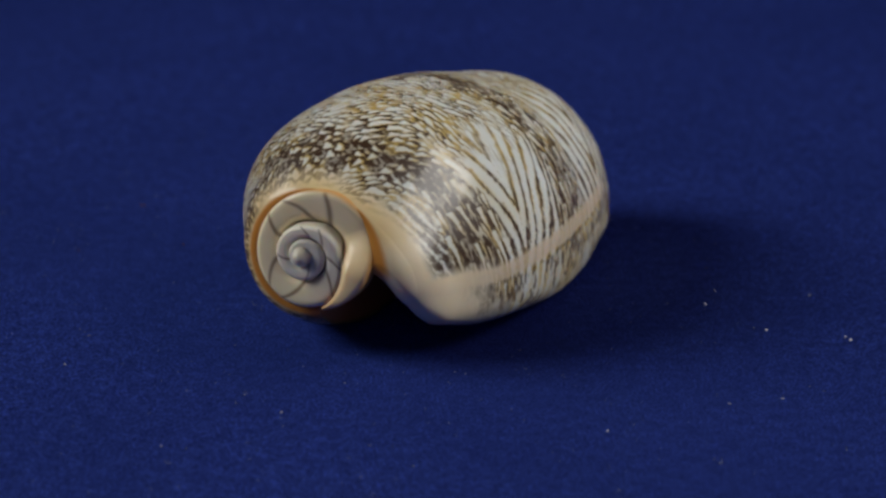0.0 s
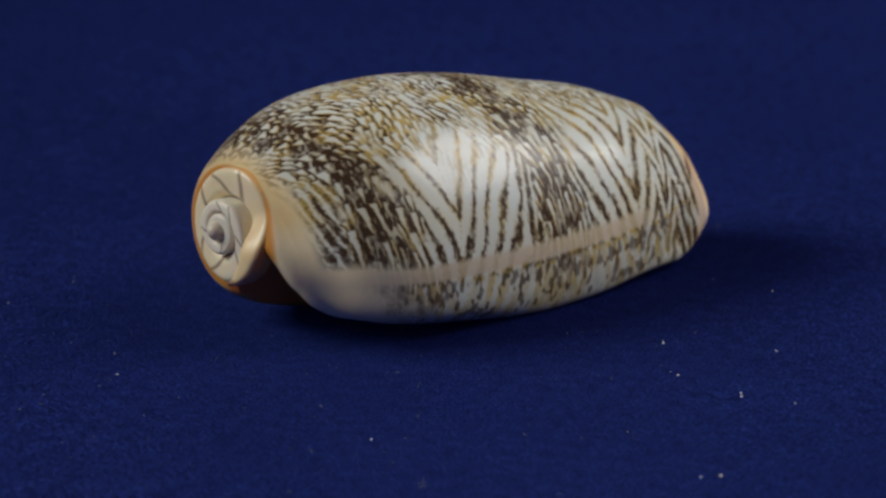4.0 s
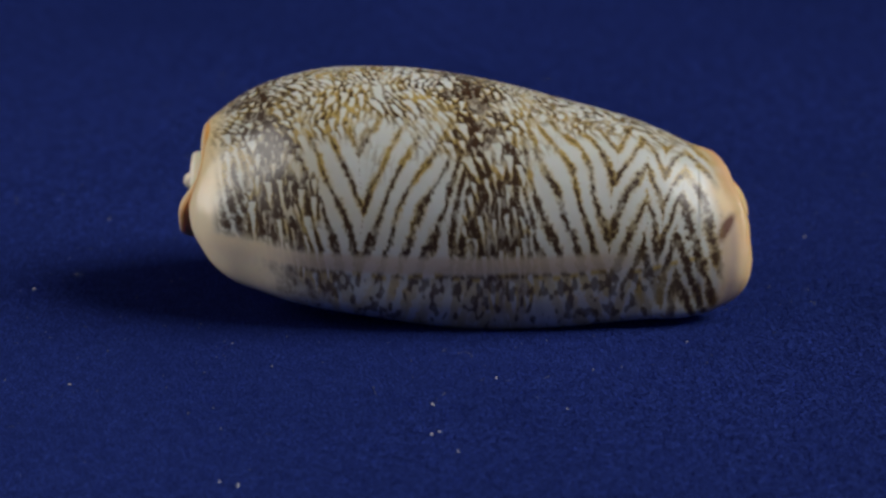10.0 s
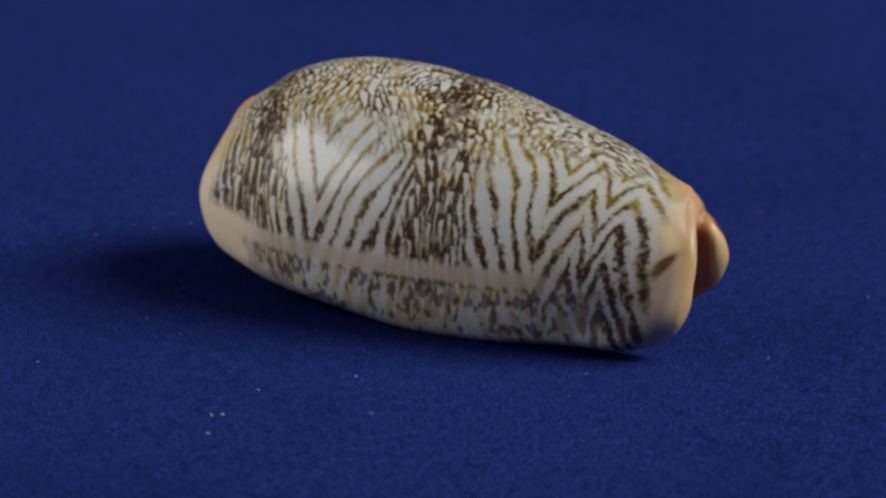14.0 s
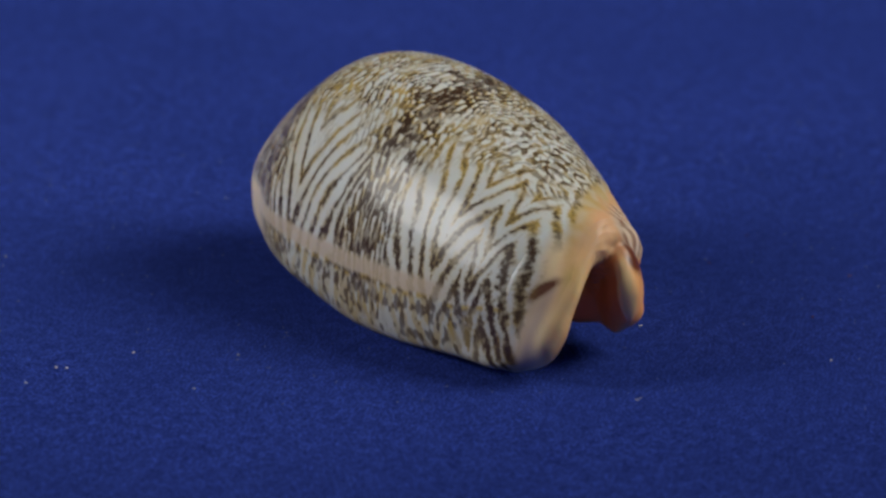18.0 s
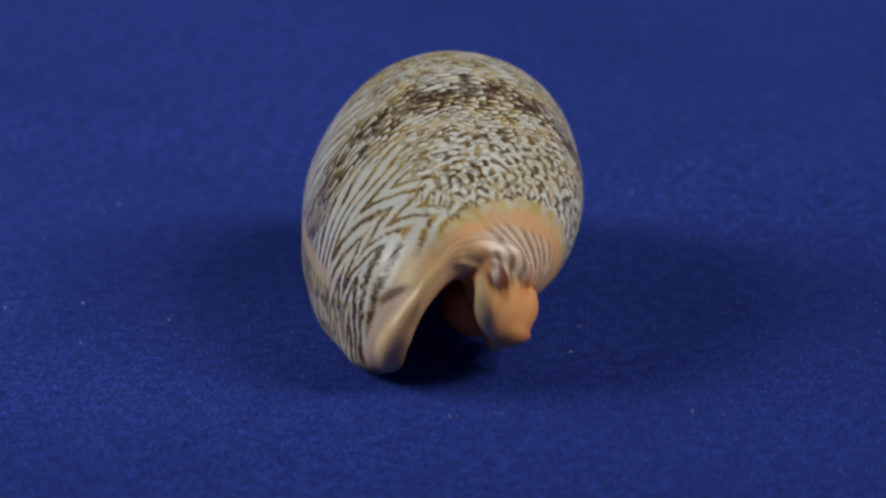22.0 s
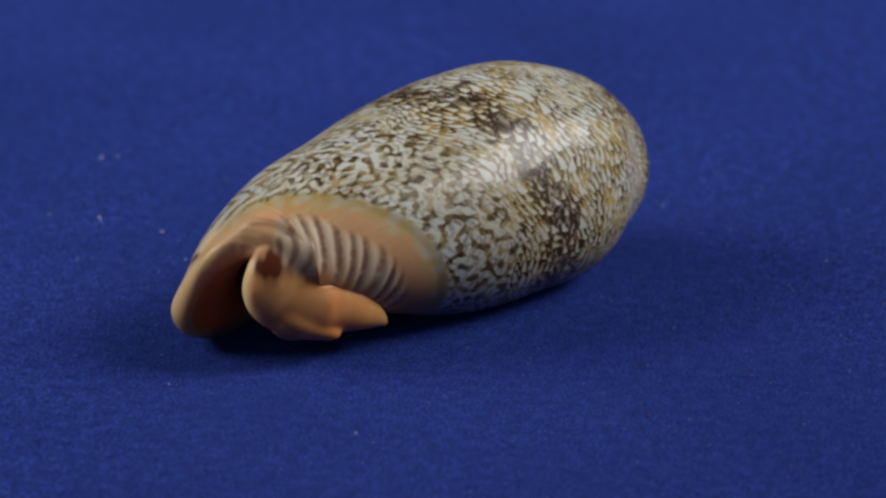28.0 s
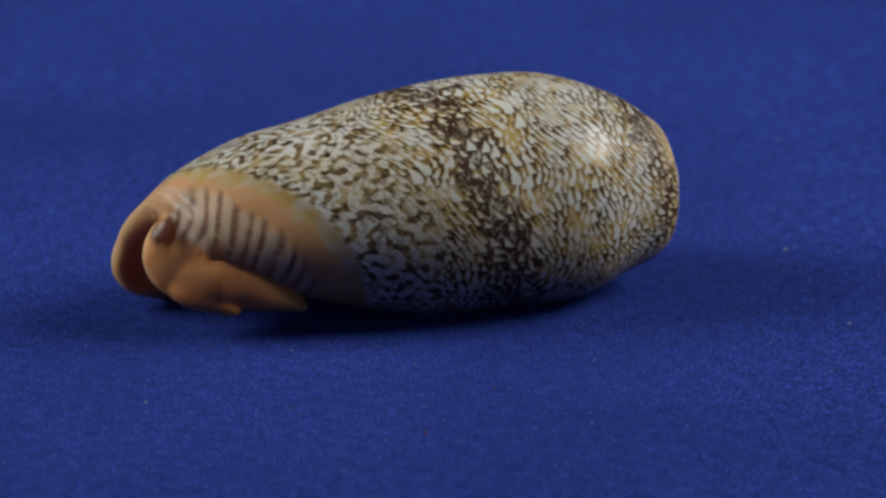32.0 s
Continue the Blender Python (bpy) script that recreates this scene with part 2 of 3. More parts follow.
def tent_pattern(band):
    rng = np.random.default_rng(23)
    nx, nb = len(GX), len(GB)
    pale = np.zeros((nb, nx))
    flow = 0.55 * np.tanh(2.5 * wobble(2, FIELD, (15, 16))) + 0.10 * wobble(4, FIELD, (5, 6))
    front = smooth(GX, 11.5, 14.5)
    dg = 0.25 * 0.19                                     # mm of growth in a row
    tents = []                                           # left, right, closing speeds, age, life
    for r in range(nb):
        beta = GB[r]
        k = min(int((392 - beta) / 0.4), len(PB) - 1)
        rowf, rowb = np.interp(GX, PX, flow[k]), np.interp(GX, PX, band[k])
        old = float(smooth(beta, 95, 140))
        rowf = rowf * (0.45 + 0.55 * old + 0.5 * front) * (1 - 0.55 * rowb)

        def cell(p):
            return min(max(int((p + 26) / 0.05), 0), nx - 1)
        for q in tents:
            wedge = rowb[cell(q[0])]
            run = wedge + (1 - wedge) * (0.35 + 1.25 * min(q[4] / q[5], 1.6))
            q[0] += (rowf[cell(q[0])] + q[2] * run) * dg
            q[1] += (rowf[cell(q[1])] - q[3] * run) * dg
            q[4] += dg
        for p, q in zip(tents[:-1], tents[1:]):
            over = 0.23 + 0.06 * front[cell(p[1])] - (q[0] - p[1])
            if over > 0:
                p[1] -= over / 2
                q[0] += over / 2
        whole = [q for q in tents if q[1] - q[0] > 0.07 and q[0] > GX[2] and q[1] < GX[-3]]
        tents = []
        for q in whole:                                  # a new line starts inside a tent grown too wide
            if q[1] - q[0] > 1.15 + 0.5 * front[cell(q[0])]:
                mid = q[0] + (q[1] - q[0]) * rng.uniform(0.35, 0.65)
                tents += [[q[0], mid - 0.04, *q[2:]], [mid + 0.04, q[1], *q[2:]]]
            else:
                tents.append(q)
        fresh = []
        edges = [[GX[0], GX[0]]] + tents + [[GX[-1], GX[-1]]]
        for p, q in zip(edges[:-1], edges[1:]):
            gap = q[0] - p[1]
            i = cell(0.5 * (p[1] + q[0]))
            dark, fore = rowb[i], front[i]
            need = 0.60 + 0.25 * fore + dark * (0.34 + 0.14 * old)
            if gap > need and rng.random() < min(0.9, (0.30 - 0.20 * dark) * gap / need):
                room = gap - 0.20 - 0.10 * dark
                wide = min(room * rng.uniform(0.85, 1.0), (0.6 - 0.36 * dark + (0.45 + 0.30 * dark * old) * rng.random() ** (1 + 0.8 * dark)) * (1 + 0.45 * fore))
                if wide > 0.16:
                    at = p[1] + 0.10 + 0.05 * dark + rng.uniform(0, room - wide)
                    life = (rng.uniform(1.1, 2.3) * (1 + 0.5 * fore) * (1 - 0.45 * dark * old) + rng.uniform(0.3, 2.8) * dark * (1 - old)) * min(1, 0.4 + wide)
                    shut = 0.5 * wide / life
                    skew = rng.uniform(-0.9, 0.9) * shut
                    fresh.append([at, at + wide, shut + skew, shut - skew, 0.0, life])
        tents = sorted(tents + fresh)
        for q in tents:
            a, b = (q[0] + 26) / 0.05, (q[1] + 26) / 0.05
            lo, hi = max(int(a) - 1, 0), min(int(b) + 2, nx)
            c = np.arange(lo, hi)
            pale[r, lo:hi] = np.maximum(pale[r, lo:hi], np.clip(np.minimum(c - a, b - c) + 0.5, 0, 1))
    pigment = 1 - pale
    solid = smooth(blur(pigment, 6, 6), 0.62, 0.88)
    halo = blur(pigment, 3.4, 2.6)
    ochre = np.roll(halo, -3, 0) * 1.5
    return blur(pigment, 1.2, 1.1), ochre, solid


LANES = ((-26, 0.9), (-13.2, 1.75), (-7.8, -1.8), (-0.6, -0.9), (3.0, 0.85), (7.0, 1.7), (13.4, -1.5), (16.0, 1.35), (17.7, -1.3), (19.3, 1.3))      # start, line spacing in mm, with its lean


def young_lines(x, b, field):
    """Long leaning lines near the lip: zigzags that turn where the lanes meet."""
    grow = (b - 80) * 0.245
    xs = x + 0.45 * field(41, (30, 20)) + 0.10 * field(42, (7, 6)) + 0.05 * field(40, (1.3, 1.3))
    grid = np.arange(-28, 30, 0.02)
    pitch = np.zeros_like(grid) + 0.9
    for start, gap in LANES:
        pitch = np.where(grid >= start, gap, pitch)
    total = np.cumsum(1 / pitch) * 0.02
    phase = np.interp(xs, grid, total) + 0.225 * grow + 0.13 * field(43, (22, 14)) + 0.05 * field(44, (7, 5))
    wide = np.abs(np.interp(xs, grid, pitch))
    off = np.abs(phase - np.floor(phase) - 0.5) * wide * 0.87
    pale_start = smooth(b + 12 * field(52, (9, 5)), 100, 130)      # thin and ochre where a line begins, fat and dark at its foot
    club = 1 - smooth(b, 83, 97)
    half = (0.19 + 0.11 * club - 0.07 * pale_start) * (1 + 0.30 * field(45, (5, 3)) + 0.42 * field(53, (1.0, 1.0)))
    core = 1 - smooth(off, half - 0.12, half + 0.14)
    core = core * np.clip(1.02 - 0.45 * pale_start + 0.42 * field(46, (1.6, 1.5)), 0.2, 1.05)
    ochre = np.exp(-(np.maximum(off - half, 0) / 0.17) ** 2) * (0.5 + 0.75 * pale_start) * np.clip(0.9 + 0.6 * field(49, (8, 6)), 0, 1.4)
    turn = np.min([np.abs(xs - p) for p in (-7.8, 13.4, 16.0, 17.7)], axis=0)
    ochre = ochre + 0.5 * core * np.exp(-(turn / 0.35) ** 2)
    return np.clip(core, 0, 1), ochre


def sample(field, xs, bs):
    """Field of the pattern at axis places xs (drift already taken out) and angles bs."""
    rows, cols = field.shape
    u = np.clip((xs - PX[0]) / 68 * cols, 0, cols - 1.001)
    v = np.clip((PB[0] - bs) / 346 * rows, 0, rows - 1.001)
    i, j = v.astype(int), u.astype(int)
    f, g = v - i, u - j
    return (field[i, j] * (1 - g) + field[i, j + 1] * g) * (1 - f) + (field[i + 1, j] * (1 - g) + field[i + 1, j + 1] * g) * f


def blend(base, weight, colour):
    return base + (np.array(colour) - base) * weight[..., None]


CREAM, PEACH = (0.78, 0.66, 0.46), (0.72, 0.54, 0.27)
ORANGE, RUST = (0.68, 0.26, 0.08), (0.40, 0.13, 0.03)


BASE, FRONT = [], {}


def body_whorl():
    nx, nb, ni = 740, 1000, 70
    u, s = np.linspace(0, 1, nx)[:, None], np.linspace(0, 1, nb)[None]
    v = np.where(u < 0.2, (u / 0.2) ** 2 * 0.08, 0.08 + (u - 0.2) / 0.8 * 0.92)
    x = X0 + (X1 - X0) * v + 0 * s
    b0 = hermite(np.array(LIP_X), np.array(LIP_B), np.clip(x[:, 0], LIP_X[0], LIP_X[-1]))[:, None]
    b = b0 + (372 - b0) * s
    x = x + (np.interp(b, END_B, END_X) - X1) * np.clip((v - 0.7) / 0.3, 0, 1) ** 2
    x = x - 1.3 * np.exp(-((b - 80) / 30) ** 2) * np.clip(1 - v / 0.25, 0, 1) ** 2 * smooth(b - b0, -14, 10)
    wx, wb = hermite(XK, np.eye(len(XK)), np.clip(x.ravel(), XK[0], X1)), hermite(BK, np.eye(len(BK)), np.maximum(b.ravel(), 49))
    r = ((wx @ RAD) * wb).sum(1).reshape(x.shape)
    ring = (wb @ SUTURE).reshape(x.shape)
    t = np.clip(v / 0.098, 0, 1)
    r = ring + (r - ring) * (1 - (1 - t) ** 2.5) ** (1 / 2.5)
    d = x - np.interp(b, FASC_B, FASC_X)                  # past the edge of the fasciole
    along = x - 0.017 * (b - 240)
    rim = 2.3 + 1.6 * (1 - smooth(along, 17.6, 19.4))
    far = 284 + 6.0 * (19.5 - along) + 5 * np.sin(along * 2.9)
    stripe_on = smooth(d, rim - 0.3, rim + 1.3) * smooth(b, 158, 168) * (1 - smooth(b, far - 30, far + 14)) * smooth(along, 8.5, 10.5)
    phase = (21.9 - along) / 1.22 + 0.5 + 0.10 * np.sin(along * 1.7) + 0.07 * np.sin(b * 0.06 + along)
    wave = phase - np.floor(phase)
    r = r - 0.10 * smooth(d, -0.4, 1.0) + 0.06 * stripe_on * np.cos(wave * 2 * np.pi)
    r = r - (0.7 - 0.5 * smooth(x, -12, 0)) * np.clip(1 - (b - b0) / 8, 0, 1) ** 2       # rounded lip edge
    r = r + 1.0 * np.exp(-((b - 56) / 5.5) ** 2) * smooth(x, -8, 3) * (1 - smooth(x, 18.5, 24.5))
    r = np.where(b < 70, np.minimum(r, (ZC - 0.03) / np.cos(np.radians(np.minimum(b, 70)))), r)      # rests on the cloth
    e = np.clip((x - np.interp(b, END_B, END_X) + 4.5) / 4.5, 0, 1)
    r = r - 0.55 * e**3 * (1 - smooth(b, 105, 150))        # the lip curves in towards its front end
    a = np.radians(b)
    y, z = -r * np.sin(a), ZC - r * np.cos(a)
    outer = np.stack([x, y, z], -1)
    # inner wall of the aperture: under the lip, over the arch, down beside the columella
    q = np.linspace(0, 1, ni)
    inner = np.empty((nx, ni, 3))
    for i in range(nx):
        th = 0.5 + 1.0 * smooth(v[i, 0], 0.01, 0.12)
        def at(deg, thick):
            j = min(np.searchsorted(b[i], deg), nb - 1)
            k = 1 - thick / max(np.hypot(y[i, j], z[i, j] - ZC), thick + 0.8)
            return [x[i, j], y[i, j] * k, ZC + (z[i, j] - ZC) * k]
        front = smooth(x[i, 0], 8, 18)
        e = outer[i, -1]
        start = b[i, 0]
        arch = at(160, th)
        arch[1], arch[2] = -2.2 - 0.6 * front, ZC + 2.2 - 2.2 * front
        keys = np.array([outer[i, 0], at(start + 2, th * (0.8 + 0.35 * front)), at(start + 20, th * (1 + 1.2 * front)), at(min(start + 46, 108), th * (1 + 0.8 * front)), arch,
                         [x[i, -88], -1.6, ZC - 2.6 - front], [e[0], -1.6, ZC - 4.2], e])
        edge = smooth(x[i, 0], 14, 20)                     # thick rounded lip at the front end
        keys[1:5, 1:] += (np.array([(-8.0, 1.4), (-7.35, 3.7), (-6.0, 6.7), (-3.35, 8.75)]) - keys[1:5, 1:]) * edge
        keys[1:-1, 0] += 2.2 * (1 - smooth(v[i, 0], 0.0, 0.09))
        run = np.concatenate([[0], np.cumsum(np.maximum(np.linalg.norm(np.diff(keys, axis=0), axis=1), 0.05))])
        inner[i] = hermite(run / run[-1], keys, q)
    rows = np.concatenate([outer, inner[:, ::-1][:, 1:-1]], 1)
    m = rows.shape[1]
    round_s, round_q = (0, 0.09, 0.2, 0.28, 0.36, 1), (0, 0.33, 0.5, 0.62, 0.7, 1)      # which outer place faces which inner place
    out_s, in_q = np.linspace(0, 1, nb), np.linspace(1, 0, ni)[1:-1]
    fold_o = np.concatenate([out_s, np.interp(in_q, round_q, round_s)])
    fold_i = np.concatenate([np.interp(out_s, round_s, round_q), in_q])

    def middle(k):
        io = np.stack([np.interp(fold_o, np.linspace(0, 1, nb), outer[k, :, c]) for c in range(3)], -1)
        ii = np.stack([np.interp(fold_i, q, inner[k, :, c]) for c in range(3)], -1)
        near = smooth(np.interp(fold_o, out_s, b[k]), 128, 172)[:, None]       # past the notch the end closes on the columella
        heart = np.stack([np.maximum(io[:, 0], 21.8) + 0.3, 0.3 + 0 * io[:, 1], 8.3 + 0 * io[:, 2]], -1)
        return (io + ii) / 2 * (1 - near) + heart * near, near
    (mid, near), (mid0, _) = middle(-1), middle(0)
    span = np.linalg.norm(mid - rows[-1], axis=1)[:, None]
    slope = rows[-1] - rows[-11]
    slope = slope / np.maximum(np.linalg.norm(slope, axis=1)[:, None], 1e-6)
    slope[:, 0] = np.maximum(slope[:, 0], 0.3)
    apex = mid + np.minimum(0.7 * span, 1.5) * (1 - 0.75 * near) * np.array([[1, 0, 0]])
    one, two = rows[-1] + slope * 0.5 * span, apex + (rows[-1] - mid) * 0.5
    caps = [rows[-1] * (1 - k) ** 3 + one * 3 * k * (1 - k) ** 2 + two * 3 * k * k * (1 - k) + apex * k**3 for k in (0.1, 0.2, 0.32, 0.44, 0.56, 0.68, 0.8, 0.9, 1.0)]
    plain = [rows[-1] + (mid - rows[-1]) * (1 - math.sqrt(1 - k * k)) + np.array([[0.15 * k, 0, 0]]) for k in (0.2, 0.4, 0.55, 0.68, 0.8, 0.88, 0.94, 0.98, 1.0)]
    caps = [p * near + c * (1 - near) for p, c in zip(plain, caps)]
    pre = [mid0] + [rows[0] * (1 - k) + mid0 * k for k in (0.7, 0.35)]
    every = np.concatenate([np.stack(pre), rows, np.stack(caps)])
    BASE.append(float(every[..., 2].min()))
    quads = grid_quads(len(every), m, True)[:, ::-1]
    me = mesh_of("body_whorl", every.reshape(-1, 3) * 0.001, quads, SHELL)

    # pigments
    bands = band_field()
    line, ochre, fill = tent_pattern(bands)
    xs = x + DRIFT * (b - 90)

    def field(seed, size):
        return sample(wobble(seed, FIELD, size), x, b)
    ws = xs + 0.045 * field(31, (1.1, 1.1)) + 0.08 * field(32, (4, 4))
    bs = b + 0.22 * field(33, (1.1, 1.1)) + 0.4 * field(34, (5, 5))
    ln, oc, fl, dark = sample(line, ws, bs), sample(ochre, ws, bs), sample(fill, ws, bs), sample(bands, xs, b)
    ln_y, oc_y = young_lines(x, b, field)
    young = (1 - smooth(b - 16 * smooth(x, 6, 10) + 10 * field(51, (14, 10)), 114, 134)) * (1 - smooth(dark, 0.25, 0.6) * smooth(b, 62, 66))
    worn = np.clip(0.70 + 0.50 * field(61, (6, 5)) + 0.30 * field(62, (1.4, 1.3)) + 0.45 * dark, 0.1, 1.0)
    streak = smooth(field(66, (2.4, 1.1)), 0.0, 0.6)
    ln = smooth(ln, 0.2, 0.95) * worn * (1 - 0.8 * fl * dark * streak)
    oc = smooth(oc, 0.36, 1.0) * (1 - 0.75 * fl * dark) * np.clip(0.8 + 0.5 * field(65, (10, 8)), 0.2, 1)
    fl = 0.75 * fl * dark * (1 - 0.35 * streak) * np.clip(0.75 + 0.5 * field(64, (4, 3.4)), 0, 1)
    fl, ln, oc = fl * (1 - young), ln * (1 - young) + ln_y * young, oc * (1 - young) + oc_y * young
    zone = 0.85 * smooth(xs + 1.4 * field(75, (10, 8)), 8.5, 11) * smooth(b + 8 * field(76, (9, 8)), 134, 156)
    maze = sample(maze_field(81, 15.5), ws + 0.25 * field(82, (14, 10)), bs)
    ln_z = np.maximum(smooth(maze, 0.1, 0.8), 0.55 * ln) * np.clip(0.80 + 0.5 * field(77, (5, 4)) + 0.25 * field(78, (1.6, 1.5)), 0.1, 1)
    oc_z = smooth(maze, -0.3, 0.35) * 0.85 * np.clip(0.8 + 0.5 * field(79, (9, 8)), 0.2, 1)
    ln, oc = ln * (1 - zone) + ln_z * zone, oc * (1 - zone) + oc_z * zone
    fl = fl * (1 - zone)
    low = 1 - smooth(b, 73.5, 75.5)                       # the strip along the lip
    stop = smooth(b, 74.5, 76.5) * (1 - smooth(b, 80, 82.5)) * (1 - smooth(x, 12, 17))
    later = smooth(b, 112, 140)
    back = smooth(x, -20.6, -19.0) * (1 - later) + np.maximum(smooth(x, -20.7, -19.3), 0.5 * smooth(x, -21.2, -20.4)) * later
    back = np.maximum(back, smooth(b, 225, 250) * smooth(x, -21.35, -20.9))
    lobe = (1 - smooth(x, -17.5, -10.5)) * (1 - smooth(b, 80, 86))
    tip = smooth(x - np.interp(b, END_B, END_X), -2.3, -1.2) * (1 - smooth(b, 100, 125))
    keep = back * (1 - lobe) * (1 - smooth(d + 0.25 * field(83, (8, 5)), -0.45, 0.2)) * (1 - tip)
    ln, fl, oc = ln * keep * (1 - 0.85 * stop), fl * keep * (1 - stop), oc * keep * (1 - 0.6 * stop)
    mottle = 0.85 * smooth(field(12, (2.2, 1.6)) + 0.5 * field(13, (5, 9)) + 0.45 * soft(b, 71.5, 2.5) - 0.1, 0.3, 0.85)
    calm = low * (1 - smooth(x, 15, 20))
    ln = ln * (1 - 0.85 * calm) + 0.85 * mottle * keep * calm
    dash = np.exp(-((b - 74.6 + 0.6 * np.sin(x * 0.9)) / 1.2) ** 2) * smooth(np.sin(x * 3.1 + 2 * np.sin(x * 0.7)), -0.3, 0.4) * keep * smooth(x, -12, -6)
    oc = np.maximum(oc, dash)
    base = np.empty((*x.shape, 3))
    cloud = wobble(21, FIELD, (30, 30))
    c = sample(cloud, xs, b)
    base[:] = (0.63, 0.66, 0.64)
    base = blend(base, smooth(c, -0.3, 0.9) * 0.5, (0.62, 0.57, 0.42))
    base = blend(base, low * 0.7 * keep, (0.47, 0.49, 0.47))
    base = blend(base, stop * 0.7, (0.60, 0.47, 0.34))
    base = blend(base, np.maximum(lobe, 1 - back), CREAM)
    shoulder = (1 - smooth(x, -21.4, -18.8)) * smooth(b, 92, 110)
    base = blend(base, shoulder * 0.85, PEACH)
    base = blend(base, 1 - smooth(v + 0 * b, 0.0008, 0.0045), (0.64, 0.27, 0.05))
    base = blend(base, smooth(b, 350, 366), RUST)
    base = blend(base, tip * 0.9, (0.82, 0.63, 0.35))
    rim = x - np.interp(b, END_B, END_X)
    base = blend(base, 0.5 * smooth(rim, -1.2, 0.0) * smooth(b, 62, 80) * (1 - smooth(b, 90, 120)), (0.78, 0.44, 0.22))
    base = blend(base, np.clip(0.55 * soft(rim, -0.7, 0.5) + 0.25 * soft(rim, -2.0, 0.8), 0, 1) * (1 - smooth(b, 82, 94)), (0.33, 0.25, 0.27))
    base = blend(base, tip * soft(d, -2.3, 1.0) * 0.5, (0.36, 0.27, 0.26))
    base = blend(base, smooth(d, -0.7, 0.2) * np.clip(0.9 + 0.3 * field(71, (8, 5)), 0, 1), (0.54, 0.38, 0.14))
    base = blend(base, smooth(d + 0.5 * field(72, (14, 8)), 0.7, 2.4), (0.66, 0.37, 0.18))
    base = blend(base, 0.45 * smooth(field(73, (4, 10)), 0.1, 0.9) * smooth(d, 0.4, 1.2), (0.60, 0.45, 0.26))
    base = blend(base, smooth(d, 1.2, 2.2) * (1 - smooth(b, 150, 178)), (0.70, 0.38, 0.20))
    base = blend(base, smooth(b, far - 34, far + 4) * smooth(d, 3, 6), ORANGE)
    base = blend(base, stripe_on * 0.75, (0.66, 0.55, 0.42))
    groove = smooth(d, rim, rim + 0.5) * np.sqrt(stripe_on) * (soft(wave, 0.5, 0.17) + 0.7 * soft(wave, 0.68, 0.14))
    base = blend(base, np.clip(groove * (0.8 + 0.4 * field(74, (5, 3))), 0, 1) * 0.75, (0.20, 0.065, 0.03))
    blot = np.exp(-(((x - 22.85 - 0.083 * (b - 84)) / 0.42) ** 2 + ((b - 84) / 4.0) ** 2))
    base = blend(base, np.clip(blot * 2.6, 0, 1) * 0.95, (0.11, 0.030, 0.013))
    blot = np.exp(-(((x - 21.8) / 0.45) ** 2 + ((b - 58) / 3) ** 2)) + np.exp(-(((x - 20.5) / 0.35) ** 2 + ((b - 63.5) / 3) ** 2)) + 0.8 * np.exp(-(((x - 22.0) / 0.3) ** 2 + ((b - 72) / 3) ** 2))
    base = blend(base, np.clip(blot * 1.3, 0, 1), (0.10, 0.045, 0.025))
    base = blend(base, np.clip(oc, 0, 1) * 0.95, (0.50, 0.36, 0.10))
    inn = np.empty((nx, ni - 2, 3))
    inn[:] = (0.62, 0.23, 0.08)
    inn = blend(inn, (1 - smooth(q[::-1][1:-1], 0.04, 0.16))[None] + np.zeros((nx, 1)), (0.80, 0.58, 0.34))
    albedo = np.concatenate([base, inn], 1)
    pat = np.zeros((nx, m, 3))
    pat[:, :nb, 0], pat[:, :nb, 1] = np.clip(ln, 0, 1), np.clip(fl, 0, 1)
    pat[:, :nb, 2], pat[:, nb:, 2] = np.maximum(0.8 * tip, 0.8 * smooth(d, 0, 1.5)), 0.6      # callus is less polished

    def padded(f):
        end = np.repeat(f[-1:], 9, 0)
        rim = np.concatenate([1 - smooth(b[-1], 140, 165), np.ones(ni - 2)])[None] * np.linspace(0.25, 1, 9)[:, None]
        return np.concatenate([np.repeat(f[:1], 3, 0), f, blend(end, rim, (0.84, 0.57, 0.28))]).reshape(-1, 3)
    pat_all = np.concatenate([np.zeros((3, m, 3)), pat, np.zeros((9, m, 3))]).reshape(-1, 3)
    # the front end is grown together with the columella into one skin
    i0 = int(np.searchsorted(v[:, 0], 0.80))
    cols = np.concatenate([np.arange(0, nb, 4), np.arange(nb, m)])
    fold = (np.stack([np.interp(fold_o, out_s, outer[i0, :, c]) for c in range(3)], -1) + np.stack([np.interp(fold_i, q, inner[i0, :, c]) for c in range(3)], -1)) / 2
    rings = np.concatenate([fold[None], every[3 + i0:-9:2], every[-9:]])[:, cols]
    skin = (slice(3 + i0, None, 2), slice(None, None, 2))
    colours = padded(albedo)
    FRONT.update(rings=(rings.reshape(-1, 3), len(rings), len(cols), True), cloud=every[skin].reshape(-1, 3), albedo=colours.reshape(len(every), m, 3)[skin].reshape(-1, 3), pattern=pat_all.reshape(len(every), m, 3)[skin].reshape(-1, 3))
    # which part each point of the skin belongs to
    kind = np.zeros((len(every), m), int)
    kind[3:-9, :nb] = np.where((d > 0.1) & (b > 104), 1, 0)
    kind[3:, nb:], kind[:3] = 2, 2
    kind[every[..., 0] > 21.3] = -1
    return cut_apart(me, quads, kind.ravel(), (colours, pat_all), ("body_whorl", "fasciole", "aperture_wall"))


